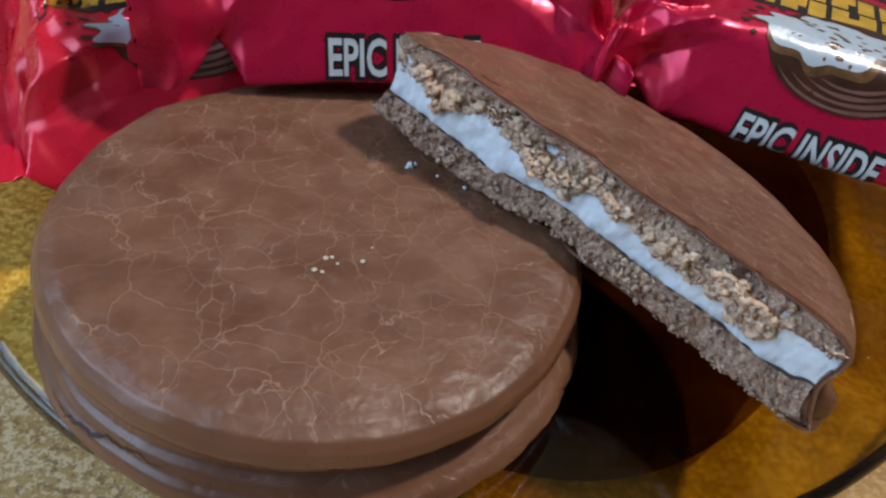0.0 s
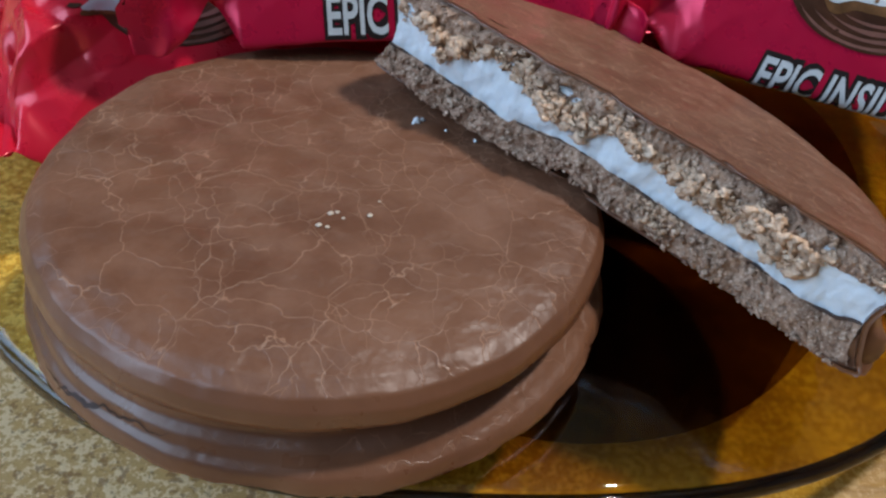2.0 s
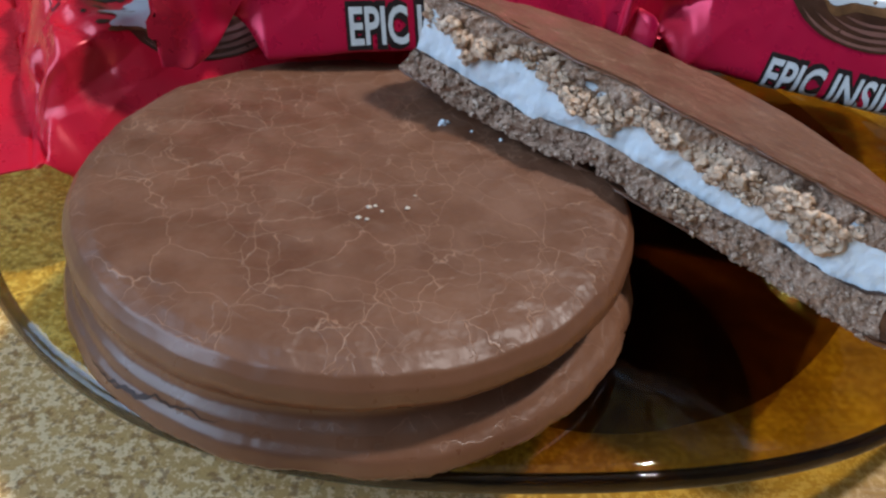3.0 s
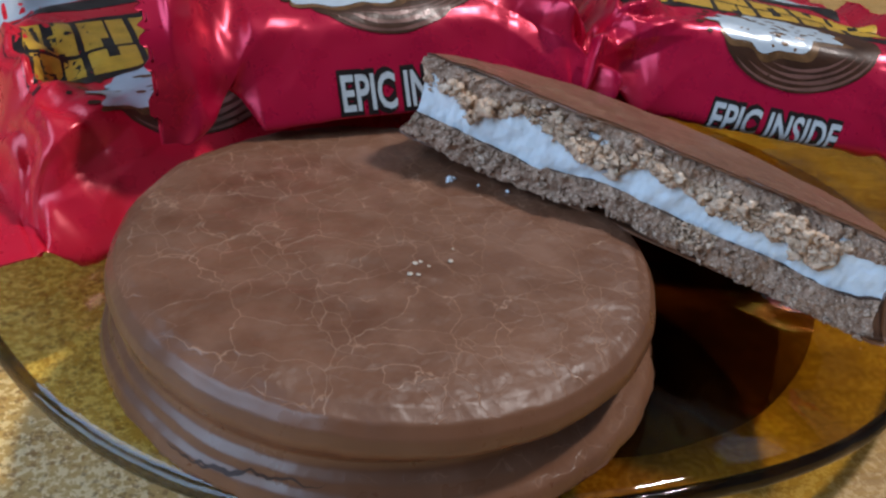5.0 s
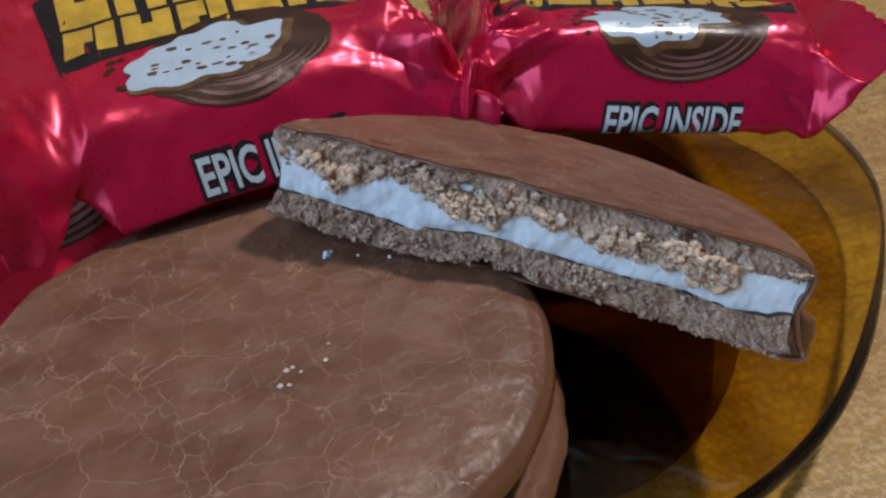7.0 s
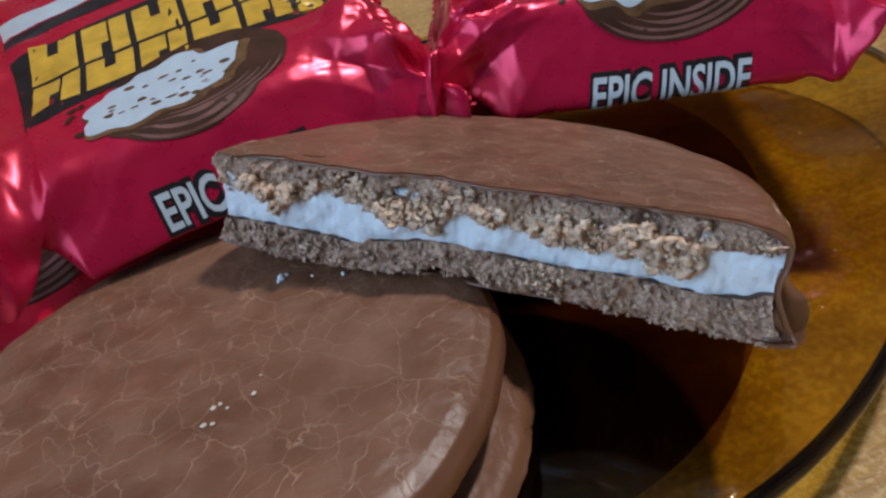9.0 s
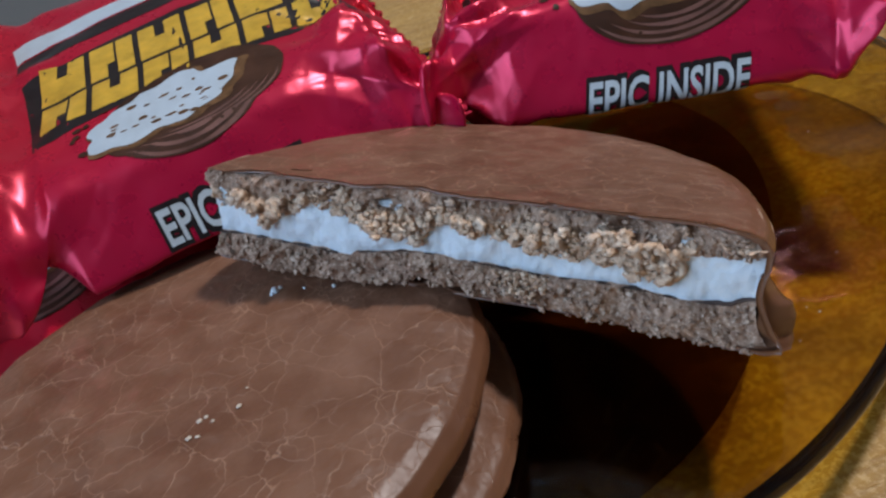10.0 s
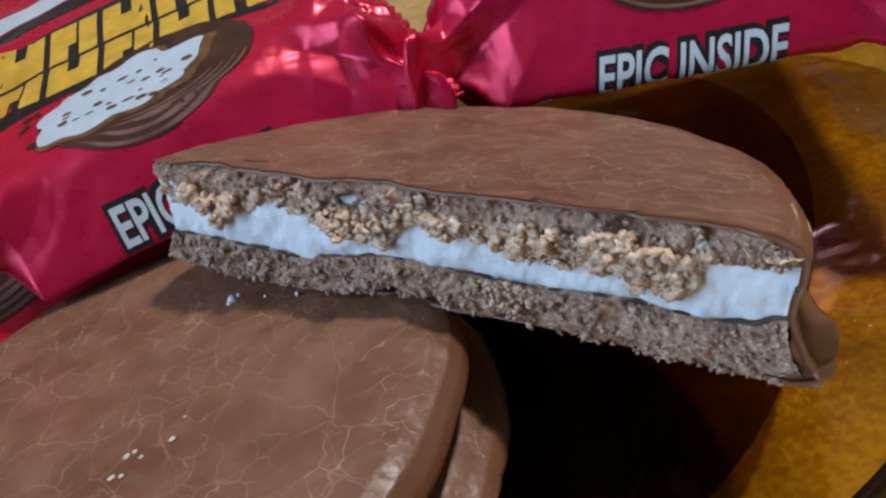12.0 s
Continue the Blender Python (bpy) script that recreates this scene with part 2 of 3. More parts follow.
def along(profile, steps):
    """Points along a polyline, evenly spaced between its corners."""
    out = []
    for (a, b), (c, d), n in zip(profile, profile[1:], steps):
        out += [(a + (c - a) * i / n, b + (d - b) * i / n) for i in range(n)]
    return out + [profile[-1]]


def box_mesh(name, x0, x1, y0, y1, z0, z1, material):
    v = [(x, y, z) for z in (z0, z1) for y in (y0, y1) for x in (x0, x1)]
    f = [(0, 2, 3, 1), (4, 5, 7, 6), (0, 1, 5, 4), (2, 6, 7, 3), (0, 4, 6, 2), (1, 3, 7, 5)]
    return mesh_of(name, v, f, material, False)


# ---- room ----
def setting(name, label, category, *args):
    return tagged(new(name, box_mesh(name, *args)), label, category, kind="structure")


setting("floor", "plain brown floor under the table", "floor", -1.25, 1.6, -2.3, 1.6, -0.80, -0.758, FLOOR)
setting("ceiling", "plain white ceiling", "ceiling", -1.25, 1.6, -2.3, 1.6, 1.56, 1.6, CEILING)
setting("wall_north", "plain grey wall", "wall", -1.25, 1.6, 1.6, 1.7, -0.758, 1.56, WALL)
setting("wall_east", "plain grey wall", "wall", 1.6, 1.7, -2.3, 1.6, -0.758, 1.56, WALL)
setting("wall_south", "plain grey wall", "wall", -1.25, 1.6, -2.4, -2.3, -0.758, 1.56, WALL)


def window_wall():
    """The west wall with a window opening through it."""
    ys, zs = (-2.3, -0.95, 0.35, 1.6), (-0.758, 0.24, 1.48, 1.56)
    v, f = [], []
    for i in range(3):
        for j in range(3):
            if (i, j) == (1, 1):
                continue
            b = len(v)
            v += [(x, y, z) for z in zs[j:j + 2] for y in ys[i:i + 2] for x in (-1.35, -1.25)]
            f += [tuple(b + k for k in q) for q in ((0, 2, 3, 1), (4, 5, 7, 6), (0, 1, 5, 4), (2, 6, 7, 3), (0, 4, 6, 2), (1, 3, 7, 5))]
    tagged(new("wall_west", mesh_of("wall_west", v, f, WALL, False)), "plain grey wall with a window opening", "wall", kind="structure")


window_wall()

# ---- table ----
TABLE_Z = -8.0


def table():
    base = thing("table", pose(0, 0, 0), "golden brown varnished wooden table with fine speckled grain", "table")
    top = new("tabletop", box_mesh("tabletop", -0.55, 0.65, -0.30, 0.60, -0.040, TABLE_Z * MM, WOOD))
    top.parent = base
    for x in (-0.50, 0.60):
        for y in (-0.25, 0.55):
            leg = new("leg", box_mesh("leg", x - 0.03, x + 0.03, y - 0.03, y + 0.03, -0.758, -0.040, WOOD))
            leg.parent = base


table()

# ---- plate ----
PLATE_X, PLATE_Y, FLOOR_Z = 30.0, 138.0, 7.2


def rim_radius(a):
    wave = 6.63 * math.cos(2 * a - radians(56.4)) + 2.37 * math.cos(3 * a + radians(9.7)) + 1.64 * math.cos(5 * a - radians(11.2))
    return 93.9 + wave + 12.0 * math.exp(-((((a + math.pi * 2) % (2 * math.pi)) - radians(183)) / 0.30) ** 2)


def plate_height(t, a):
    """Top of the glass above its floor, from the middle (0) to the rim (1)."""
    rise = smooth_step(0.62, 1.0, t)
    flute = 0.8 * math.cos(6 * (a - radians(-30.0)) + 0.6)
    return FLOOR_Z + rise * (-0.2 + flute) + 0.9 * smooth_step(0.72, 0.82, t) * math.cos(12 * a)* smooth_step(1.0, 0.86, t)


def glass_plate():
    base = thing("glass_plate", pose(0, 0, 0), "smoky amber glass plate with a wavy dark rim", "plate")
    n = 240
    ts = [0.0, 0.2, 0.4, 0.55] + [0.6 + 0.4 * i / 22 for i in range(23)]
    verts, thick = [], 3.2
    for side in (0, 1):
        for t in ts if side == 0 else ts[::-1]:
            for j in range(n):
                a = 2 * math.pi * j / n
                r = (rim_radius(a) - 1.4) * max(t, 0.001)
                verts.append(((PLATE_X + r * math.cos(a)) * MM, (PLATE_Y + r * math.sin(a)) * MM, (plate_height(t, a) - (thick if side else 0)) * MM))
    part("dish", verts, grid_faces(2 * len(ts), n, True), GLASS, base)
    verts, k = [], 14
    for i in range(k):
        b = 2 * math.pi * i / k
        for j in range(n):
            a = 2 * math.pi * j / n
            fat = 0.25 + 0.75 * max(smooth_step(-0.45, -0.85, math.sin(a)), smooth_step(0.1, -0.3, math.sin(a)) * smooth_step(0, -0.3, math.cos(a)))
            r = rim_radius(a) - 1.4 + 1.0 * fat * math.cos(b)
            verts.append(((PLATE_X + r * math.cos(a)) * MM, (PLATE_Y + r * math.sin(a)) * MM, (plate_height(1, a) - thick / 2 + 1.4 * (0.3 + 0.7 * fat) * math.sin(b)) * MM))
    faces = grid_faces(k, n, True) + [((k - 1) * n + j, (k - 1) * n + (j + 1) % n, (j + 1) % n, j) for j in range(n)]
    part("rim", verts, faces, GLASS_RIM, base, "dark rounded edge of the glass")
    top = FLOOR_Z - thick - 0.4
    foot = along([(0.01, top), (60, top), (61.5, top - 0.8), (61.2, top - 2.5), (57, TABLE_Z + 1.5), (54, TABLE_Z + 0.5), (0.01, TABLE_Z + 0.5)], (4, 2, 2, 4, 3, 4))
    verts = []
    for r, z in foot:
        for j in range(120):
            a = 2 * math.pi * j / 120
            b = a if a < math.pi else a - 2 * math.pi
            # Outline bulges forward to cover the area in the biscuits' shade.
            wide = 1 + 0.25 * math.exp(-((b + 1.58) / 0.6) ** 2)
            verts.append(((PLATE_X + r * wide * math.cos(a)) * MM, (PLATE_Y + r * wide * math.sin(a)) * MM, z * MM))
    part("base", verts, grid_faces(len(foot), 120, True), GLASS_BASE_SHADE, base, "amber plate base, darkened to carry the shade under the biscuits")


glass_plate()

# ---- whole biscuit ----
WHOLE_X, WHOLE_Y, WHOLE_Z, WHOLE_TOP = -6.3, 86.6, 7.4, 22.2


def whole_biscuit():
    base = thing("chocolate_biscuit", pose(WHOLE_X * MM, WHOLE_Y * MM, 0), "whole round milk chocolate biscuit with fine cracks on the plate", "biscuit")
    n = 300
    profile = [(0.01, 22.2), (31, 22.15), (34.0, 21.75), (35.8, 20.9), (36.8, 19.6), (37.25, 18.1), (37.1, 16.9), (36.6, 15.6),
               (36.3, 14.6), (36.6, 13.6), (37.5, 12.7), (37.8, 11.6), (38.5, 10.8), (39.1, 9.0), (38.3, 7.6), (30, 7.4), (0.01, 7.4)]
    pts = along(profile, (34, 8, 6, 5, 5, 4, 4, 4, 4, 4, 4, 4, 4, 4, 3, 3))

    def skin(r, z, a):
        ca, sa = math.cos(a), math.sin(a)
        groove = math.exp(-((z - 14.2) / 2.2) ** 2) * smooth_step(33, 36, r)
        open_side = 0.5 + 0.5 * math.cos(a - radians(-25))
        rr = r - groove * (0.15 + 3.6 * open_side ** 2.8 + 0.3 * nz(ca * 3, sa * 3, 4))
        rr += 0.3 * smooth_step(11.7, 10.6, z) * (1 - open_side) * smooth_step(30, 36, r)
        low = smooth_step(15, 8.5, z) * smooth_step(30, 36, r)
        rr += low * (0.5 * nz(ca * 2.2, sa * 2.2, 7) + 0.5 * nz(ca * 9, sa * 9, z * 0.2) * open_side - 0.8 * (1 - open_side))
        rr += low * smooth_step(9.6, 8.4, z) * 0.35 * nz(ca * 38, sa * 38, 1)
        edge = smooth_step(24, 36, r)
        rr += edge * (0.5 * nz(ca * 1.6, sa * 1.6, 3) + 0.25 * nz(ca * 5, sa * 5, z * 0.12))
        zz = z
        if z > 15:
            x, y = r * ca, r * sa
            zz += 0.28 * nz(x * 0.10, y * 0.10, 1) + 0.22 * nz(x * 0.26, y * 0.26, 2) + 0.07 * nz(x * 0.7, y * 0.7, 6) + edge * 0.3 * nz(ca * 6, sa * 6, 9)
        elif r > 33 and z < 9.2:
            zz += 1.0 * open_side * max(0, nz(ca * 4, sa * 4, 5))
        return Vector((rr * ca, rr * sa * (1.02 if sa > 0 else 1.0), zz)) * MM

    verts = [skin(r, z, 2 * math.pi * j / n) for r, z in pts for j in range(n)]
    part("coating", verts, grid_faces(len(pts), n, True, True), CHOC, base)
    def girth(z):
        for (a, b), (c, d) in zip(profile[5:13], profile[6:14]):
            if d <= z <= b:
                return a + (c - a) * (b - z) / (b - d)
        return 37.8

    # the split low on the coating's side, its shade drawn as a dark strip
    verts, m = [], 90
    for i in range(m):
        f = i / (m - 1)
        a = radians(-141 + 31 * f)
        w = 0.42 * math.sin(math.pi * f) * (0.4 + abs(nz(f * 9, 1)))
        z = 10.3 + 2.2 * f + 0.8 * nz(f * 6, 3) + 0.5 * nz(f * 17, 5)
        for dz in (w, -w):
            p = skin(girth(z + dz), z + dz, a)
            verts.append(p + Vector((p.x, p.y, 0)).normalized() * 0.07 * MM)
    part("split", verts, grid_faces(m, 2), SPLIT_SHADE, base, "split in the coating, its inner shade drawn as a dark strip")


SPLIT_SHADE = print_material("split_shade", (0.055, 0.026, 0.018), 0.4, 600.0, 0.7, 0.0)
whole_biscuit()

# ---- half biscuit ----
P0, P1 = Vector((1.8, 108.5, 39.4)), Vector((59.4, 63.8, 29.3))
SLOPE, REACH = 0.2527, 1.04
HALF_R = (P1 - P0).length / 2


def half_pose():
    e = (P1 - P0).normalized()
    h = Vector((0, 0, 1)).cross(e).normalized()
    v = e.cross(h)
    d = h * math.cos(SLOPE) - v * math.sin(SLOPE)
    n = e.cross(d)
    m = Matrix((e, d, n)).transposed().to_4x4()
    return Matrix.Translation((P0 + P1) * 0.5 * MM) @ m


def face_noise(x, z):
    return 0.8 * nz(x * 0.16, z * 0.2, 4) + 0.6 * nz(x * 0.5, z * 0.5, 8) + 0.35 * nz(x * 1.3, z * 1.3, 2)


def half_biscuit():
    base = thing("biscuit_half", half_pose(), "broken half chocolate biscuit showing marshmallow, leaning on the whole one", "biscuit")
    R = HALF_R
    outer = [(0.01, 1.0), (22, 0.9), (30, 0.75), (34, 0.45), (35.8, -0.2), (36.7, -1.5), (36.6, -3.4), (36.2, -5.0), (36.0, -6.6), (36.1, -8.8),
             (36.5, -10.8), (37.5, -12.4), (37.6, -13.0), (36.0, -13.3), (0.01, -13.1)]
    pts = along(outer, (20, 8, 6, 5, 5, 4, 4, 4, 4, 4, 4, 3, 3, 10))
    inner = [(max(0.01, r - 0.7 * smooth_step(28, 35, r)), z + (-0.5 if z > -4 else 0.5 if z < -12 else 0.0)) for r, z in pts]
    n = 150
    verts = []
    for loop in (pts, inner):
        for r, z in loop:
            for j in range(n):
                a = math.pi * j / (n - 1)
                ca, sa = -math.cos(a), math.sin(a)
                x, y = r * ca * R / 36.6, r * sa * R / 36.6 * REACH
                edge = smooth_step(26, 36, r)
                x += edge * 0.5 * nz(ca * 2, sa * 2, 13)
                y += edge * 0.5 * nz(ca * 2, sa * 2, 17)
                bare = smooth_step(-26, -33, x) * smooth_step(-11.5, -9.5, z) * smooth_step(0.6, -1.2, z) * 4.5
                cut = math.exp(-abs(y) / 2.5)
                y += bare * math.exp(-abs(y) / 7)
                x += 1.3 * smooth_step(28, 35, x) * smooth_step(-5.5, -12, z) * math.exp(-abs(y) / 4) * (1 + 0.5 * nz(z * 0.5, y * 0.4, 5))
                y += cut * (0.9 * nz(x * 0.13, 2.0, 21) + 0.5 * nz(x * 0.45, 4.0, 22) + (0.1 if z > -4 else (1.6 if x < 0 else 1.5 * smooth_step(35, 29, x))))
                zz = z
                if z > -4:
                    zz += 0.25 * nz(x * 0.09, y * 0.09, 31) + 0.14 * nz(x * 0.3, y * 0.3, 33)
                x -= 2.0 * smooth_step(-30, -36, x) * smooth_step(-3.5, -0.5, z) * math.exp(-abs(y) / 5)
                verts.append((x * MM, y * MM, zz * MM))
    k = len(pts)
    faces = grid_faces(k, n, False, False)
    off = k * n
    faces += [tuple(off + i for i in q[::-1]) for q in grid_faces(k, n)]
    for i in range(k - 1):
        for j in (0, n - 1):
            q = (i * n + j, (i + 1) * n + j, off + (i + 1) * n + j, off + i * n + j)
            faces.append(q if j else q[::-1])
    part("coating", verts, faces, CHOC_HALF, base, "cracked milk chocolate coating")

    def girth(z):
        for (a, b), (c, d) in zip(outer[3:], outer[4:]):
            if d <= z <= b:
                return a + (c - a) * (b - z) / max(0.01, b - d)
        return 34.0 if z > -0.1 else 37.0

    def layer(name, top, low, material, label, depth, rough, cols=260, rows=18):
        verts = []
        for i in range(rows + 2):
            f = min(1.0, max(0.0, (i - 1) / (rows - 1)))
            for j in range(cols):
                x = -36.1 + 72.2 * j / (cols - 1)
                z = top(x) + (low(x) - top(x)) * f
                y = depth(x) + rough * face_noise(x, z) + 0.5 * (2 * f - 1) ** 4
                if name == "upper_biscuit":
                    for cx, cz, wx, wz, deep in ((21.8, -0.9, 1.3, 0.8, 3.0), (-9.0, -1.6, 1.0, 0.6, 2.0), (28.0, -2.0, 0.8, 0.6, 1.6)):
                        y += deep * math.exp(-((x - cx) / wx) ** 2 - ((z - cz) / wz) ** 2)
                if i in (0, rows + 1):
                    y = 9.0
                lim = math.sqrt(max(0.0, 1 - (x / 36.6) ** 2)) * 36
                tip = 1.6 * smooth_step(-30, -36, x) * smooth_step(-3.5, -0.5, z)
                verts.append(((x * (girth(z) - 0.35 + 0.25 * nz(z * 2, x, 3)) / 36.1 - tip) * MM, min(y, max(lim, 0.4)) * MM, z * MM))
        return part(name, verts, grid_faces(rows + 2, cols, False, True), material, base, label)

    def knots(x, *pairs):
        for (a, b), (c, d) in zip(pairs, pairs[1:]):
            if x <= c:
                return b + (d - b) * smooth_step(a, c, x)
        return pairs[-1][1]

    def crust_low(x):
        return 0.5 - 0.55 * (x / 36) ** 2

    def upper_low(x):
        rag = 0.35 * nz(x * 0.9, 0, 43) + 0.2 * nz(x * 2.3, 0, 44)
        return rag + knots(x, (-36, -4.6), (-33, -4.4), (-30.5, -3.9), (-28.5, -4.8), (-26.6, -6.5), (-25, -4.6), (-20, -3.0), (-15.5, -3.1), (-13, -4.3), (-9, -5.2),
                           (-5.5, -4.7), (-4, -5.9), (-2.5, -4.0), (0, -2.9), (4, -3.6), (11, -5.2), (16, -5.2), (20, -4.6), (24, -5.9), (26.5, -6.2), (28.5, -3.4), (36, -2.6))

    def mallow_low(x):
        return 0.2 * nz(x * 0.5, 0, 51) + knots(x, (-36, -8.8), (-20, -9.2), (-14.6, -9.6), (-13.6, -8.8), (-4, -7.6), (4, -7.9), (10, -8.3), (20, -8.1), (28, -8.7), (33, -8.6), (36, -7.6))

    def lower_low(x):
        rag = 0.5 * nz(x * 0.6, 0, 61) + 0.4 * nz(x * 1.7, 0, 63)
        return rag + knots(x, (-36, -12.4), (-24, -13.6), (-10, -13.0), (-7, -12.4), (-4, -11.0), (0, -11.9), (8, -12.4), (20, -13.1), (36, -13.4))

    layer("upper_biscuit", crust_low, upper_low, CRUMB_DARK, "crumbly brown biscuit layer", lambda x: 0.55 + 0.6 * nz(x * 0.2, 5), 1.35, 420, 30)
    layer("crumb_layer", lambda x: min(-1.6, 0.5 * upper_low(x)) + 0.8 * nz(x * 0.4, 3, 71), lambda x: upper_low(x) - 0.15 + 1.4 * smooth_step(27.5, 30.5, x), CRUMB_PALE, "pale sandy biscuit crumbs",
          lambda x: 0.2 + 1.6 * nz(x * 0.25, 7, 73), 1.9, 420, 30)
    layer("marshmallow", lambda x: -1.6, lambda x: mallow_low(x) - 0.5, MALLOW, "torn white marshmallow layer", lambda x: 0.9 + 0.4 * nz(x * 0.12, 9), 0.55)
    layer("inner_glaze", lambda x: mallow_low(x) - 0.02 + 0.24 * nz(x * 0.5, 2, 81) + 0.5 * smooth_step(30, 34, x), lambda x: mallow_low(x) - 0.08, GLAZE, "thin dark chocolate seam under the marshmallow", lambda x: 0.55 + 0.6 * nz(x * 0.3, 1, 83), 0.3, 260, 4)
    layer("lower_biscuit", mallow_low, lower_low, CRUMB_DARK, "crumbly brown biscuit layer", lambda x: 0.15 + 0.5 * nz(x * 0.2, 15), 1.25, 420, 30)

    b = bmesh.new()
    bmesh.ops.create_icosphere(b, subdivisions=2, radius=1.0)
    ball = [v.co.copy() for v in b.verts]
    ball_faces = [tuple(v.index for v in f.verts) for f in b.faces]
    b.free()

    def lumps(name, spots, material, label):
        verts, faces = [], []
        for i, (x, y, z, size) in enumerate(spots):
            seed, n0 = i * 3.7, len(verts)
            for co in ball:
                s = size * (1 + 1.2 * nz(co.x * 1.5 + seed, co.y * 1.5, co.z * 1.5) + 1.0 * nz(co.x * 3.3 + seed, co.y * 3.3, co.z * 3.3))
                verts.append(((x + co.x * s) * MM, (y + co.y * s * 0.8) * MM, (z + co.z * s * 0.85) * MM))
            faces += [tuple(n0 + q for q in t) for t in ball_faces]
        tagged(part(name, verts, faces, material, base, label), kind="stuff")

    rng = random.Random(5)
    for c, spread, count, reach in ((-8, 8, 330, 2.4), (13, 5, 200, 3.2), (22, 6, 330, 3.4), (-24, 9, 150, 1.6), (3, 4, 80, 1.2), (-30, 4, 90, 1.8)):
        spots = []
        for _ in range(count):
            x = rng.gauss(c, spread * 0.5)
            if -35 < x < 28.5:
                z = upper_low(x) + rng.uniform(-0.3, reach)
                spots.append((x, 0.1 + 1.6 * nz(x * 0.25, 7, 73) + 1.5 * face_noise(x, z) + rng.uniform(-0.35, 0.2), z, rng.uniform(0.10, 0.26) + 0.75 * rng.random() ** 6))
        lumps("crumb_clump", spots, CRUMB_PALE, "pale sandy biscuit crumbs")
    spots = []
    for _ in range(1100):
        x = rng.uniform(-35.5, 35.5)
        if rng.random() < 0.4:
            z = rng.uniform(upper_low(x), 0.3 - 0.6 * (x / 36) ** 2)
            y = 0.5 + 0.6 * nz(x * 0.2, 5) + 1.3 * face_noise(x, z)
        else:
            z = rng.uniform(lower_low(x) + 0.1, mallow_low(x) - 0.2)
            y = 0.1 + 0.5 * nz(x * 0.2, 15) + 1.2 * face_noise(x, z)
        spots.append((x, y + rng.uniform(-0.25, 0.15), z, rng.uniform(0.08, 0.22) + 0.4 * rng.random() ** 5))
    lumps("crumb_surface", spots, CRUMB_DARK, "brown biscuit crumbs")
    spots = [(rng.gauss(9.5, 1.8), rng.uniform(-0.5, 0.2), -9.6 + rng.uniform(-1.2, 1.6), rng.uniform(0.12, 0.35)) for _ in range(110)]
    lumps("crumb_patch", spots, CRUMB_PALE, "pale patch of biscuit crumbs")

    def chip(x0, x1, y0, y1, z, lift, seed, label):
        """A thin splinter of chocolate with a raised edge."""
        verts, nx, ny = [], 16, 6
        for side in (0, 1):
            for i in range(ny):
                for j in range(nx):
                    f, g = j / (nx - 1), i / (ny - 1)
                    wide = math.sin(math.pi * min(1, 0.08 + f * 0.92)) ** 0.7
                    x = x0 + (x1 - x0) * f
                    y = y0 + (y1 - y0) * (0.5 + (g - 0.5) * wide) + 0.4 * nz(f * 5, g, seed)
                    verts.append((x * MM, y * MM, (z + lift * (1 - g) * wide + 0.15 * nz(f * 6, g * 3, seed) - 0.35 * side - 0.4 * (x / 36) ** 2) * MM))
        faces = grid_faces(ny, nx) + [tuple(nx * ny + k for k in q[::-1]) for q in grid_faces(ny, nx)]
        for j in range(nx - 1):
            for b in (0, (ny - 1) * nx):
                faces.append((b + j, b + j + 1, nx * ny + b + j + 1, nx * ny + b + j))
        part("chocolate_flake", verts, faces, CHOC_HALF, base, label)

    chip(12.5, 23.0, -0.7, 2.6, 0.98, 0.3, 3, "lifted splinter of chocolate coating")
    chip(-25.0, -20.5, 2.2, 3.6, 1.0, 0.15, 8, "lifted splinter of chocolate coating")
    verts, nz_, nx_ = [], 22, 8
    for side in (0, 1):
        for i in range(nz_):
            f = i / (nz_ - 1)
            z = -4.6 - 8.6 * f + 0.25 * nz(f * 5, 3)
            wide = 0.5 + 3.2 * smooth_step(0, 0.55, f) + 0.5 * nz(f * 7, 1, 6)
            for j in range(nx_):
                g = j / (nx_ - 1)
                y = 0.7 + 2.2 * g * g - 0.8 * smooth_step(0.85, 1, f) + 0.25 * nz(f * 4, g * 3, 9) + 0.5 * side
                verts.append(((36.0 + wide * g) * MM, y * MM, (z - 0.6 * g * (1 - f)) * MM))
    faces = grid_faces(nz_, nx_, False, True) + [tuple(nz_ * nx_ + k for k in q[::-1]) for q in grid_faces(nz_, nx_, False, True)]
    for i in range(nz_ - 1):
        a = i * nx_ + nx_ - 1
        faces.append((a, a + nx_, nz_ * nx_ + a + nx_, nz_ * nx_ + a))
    for j in range(nx_ - 1):
        for a in (j, (nz_ - 1) * nx_ + j):
            faces.append((a, a + 1, nz_ * nx_ + a + 1, nz_ * nx_ + a))
    part("coating_tab", verts, faces, CHOC, base, "broken tab of chocolate coating")


half_biscuit()

# ---- wrappers ----


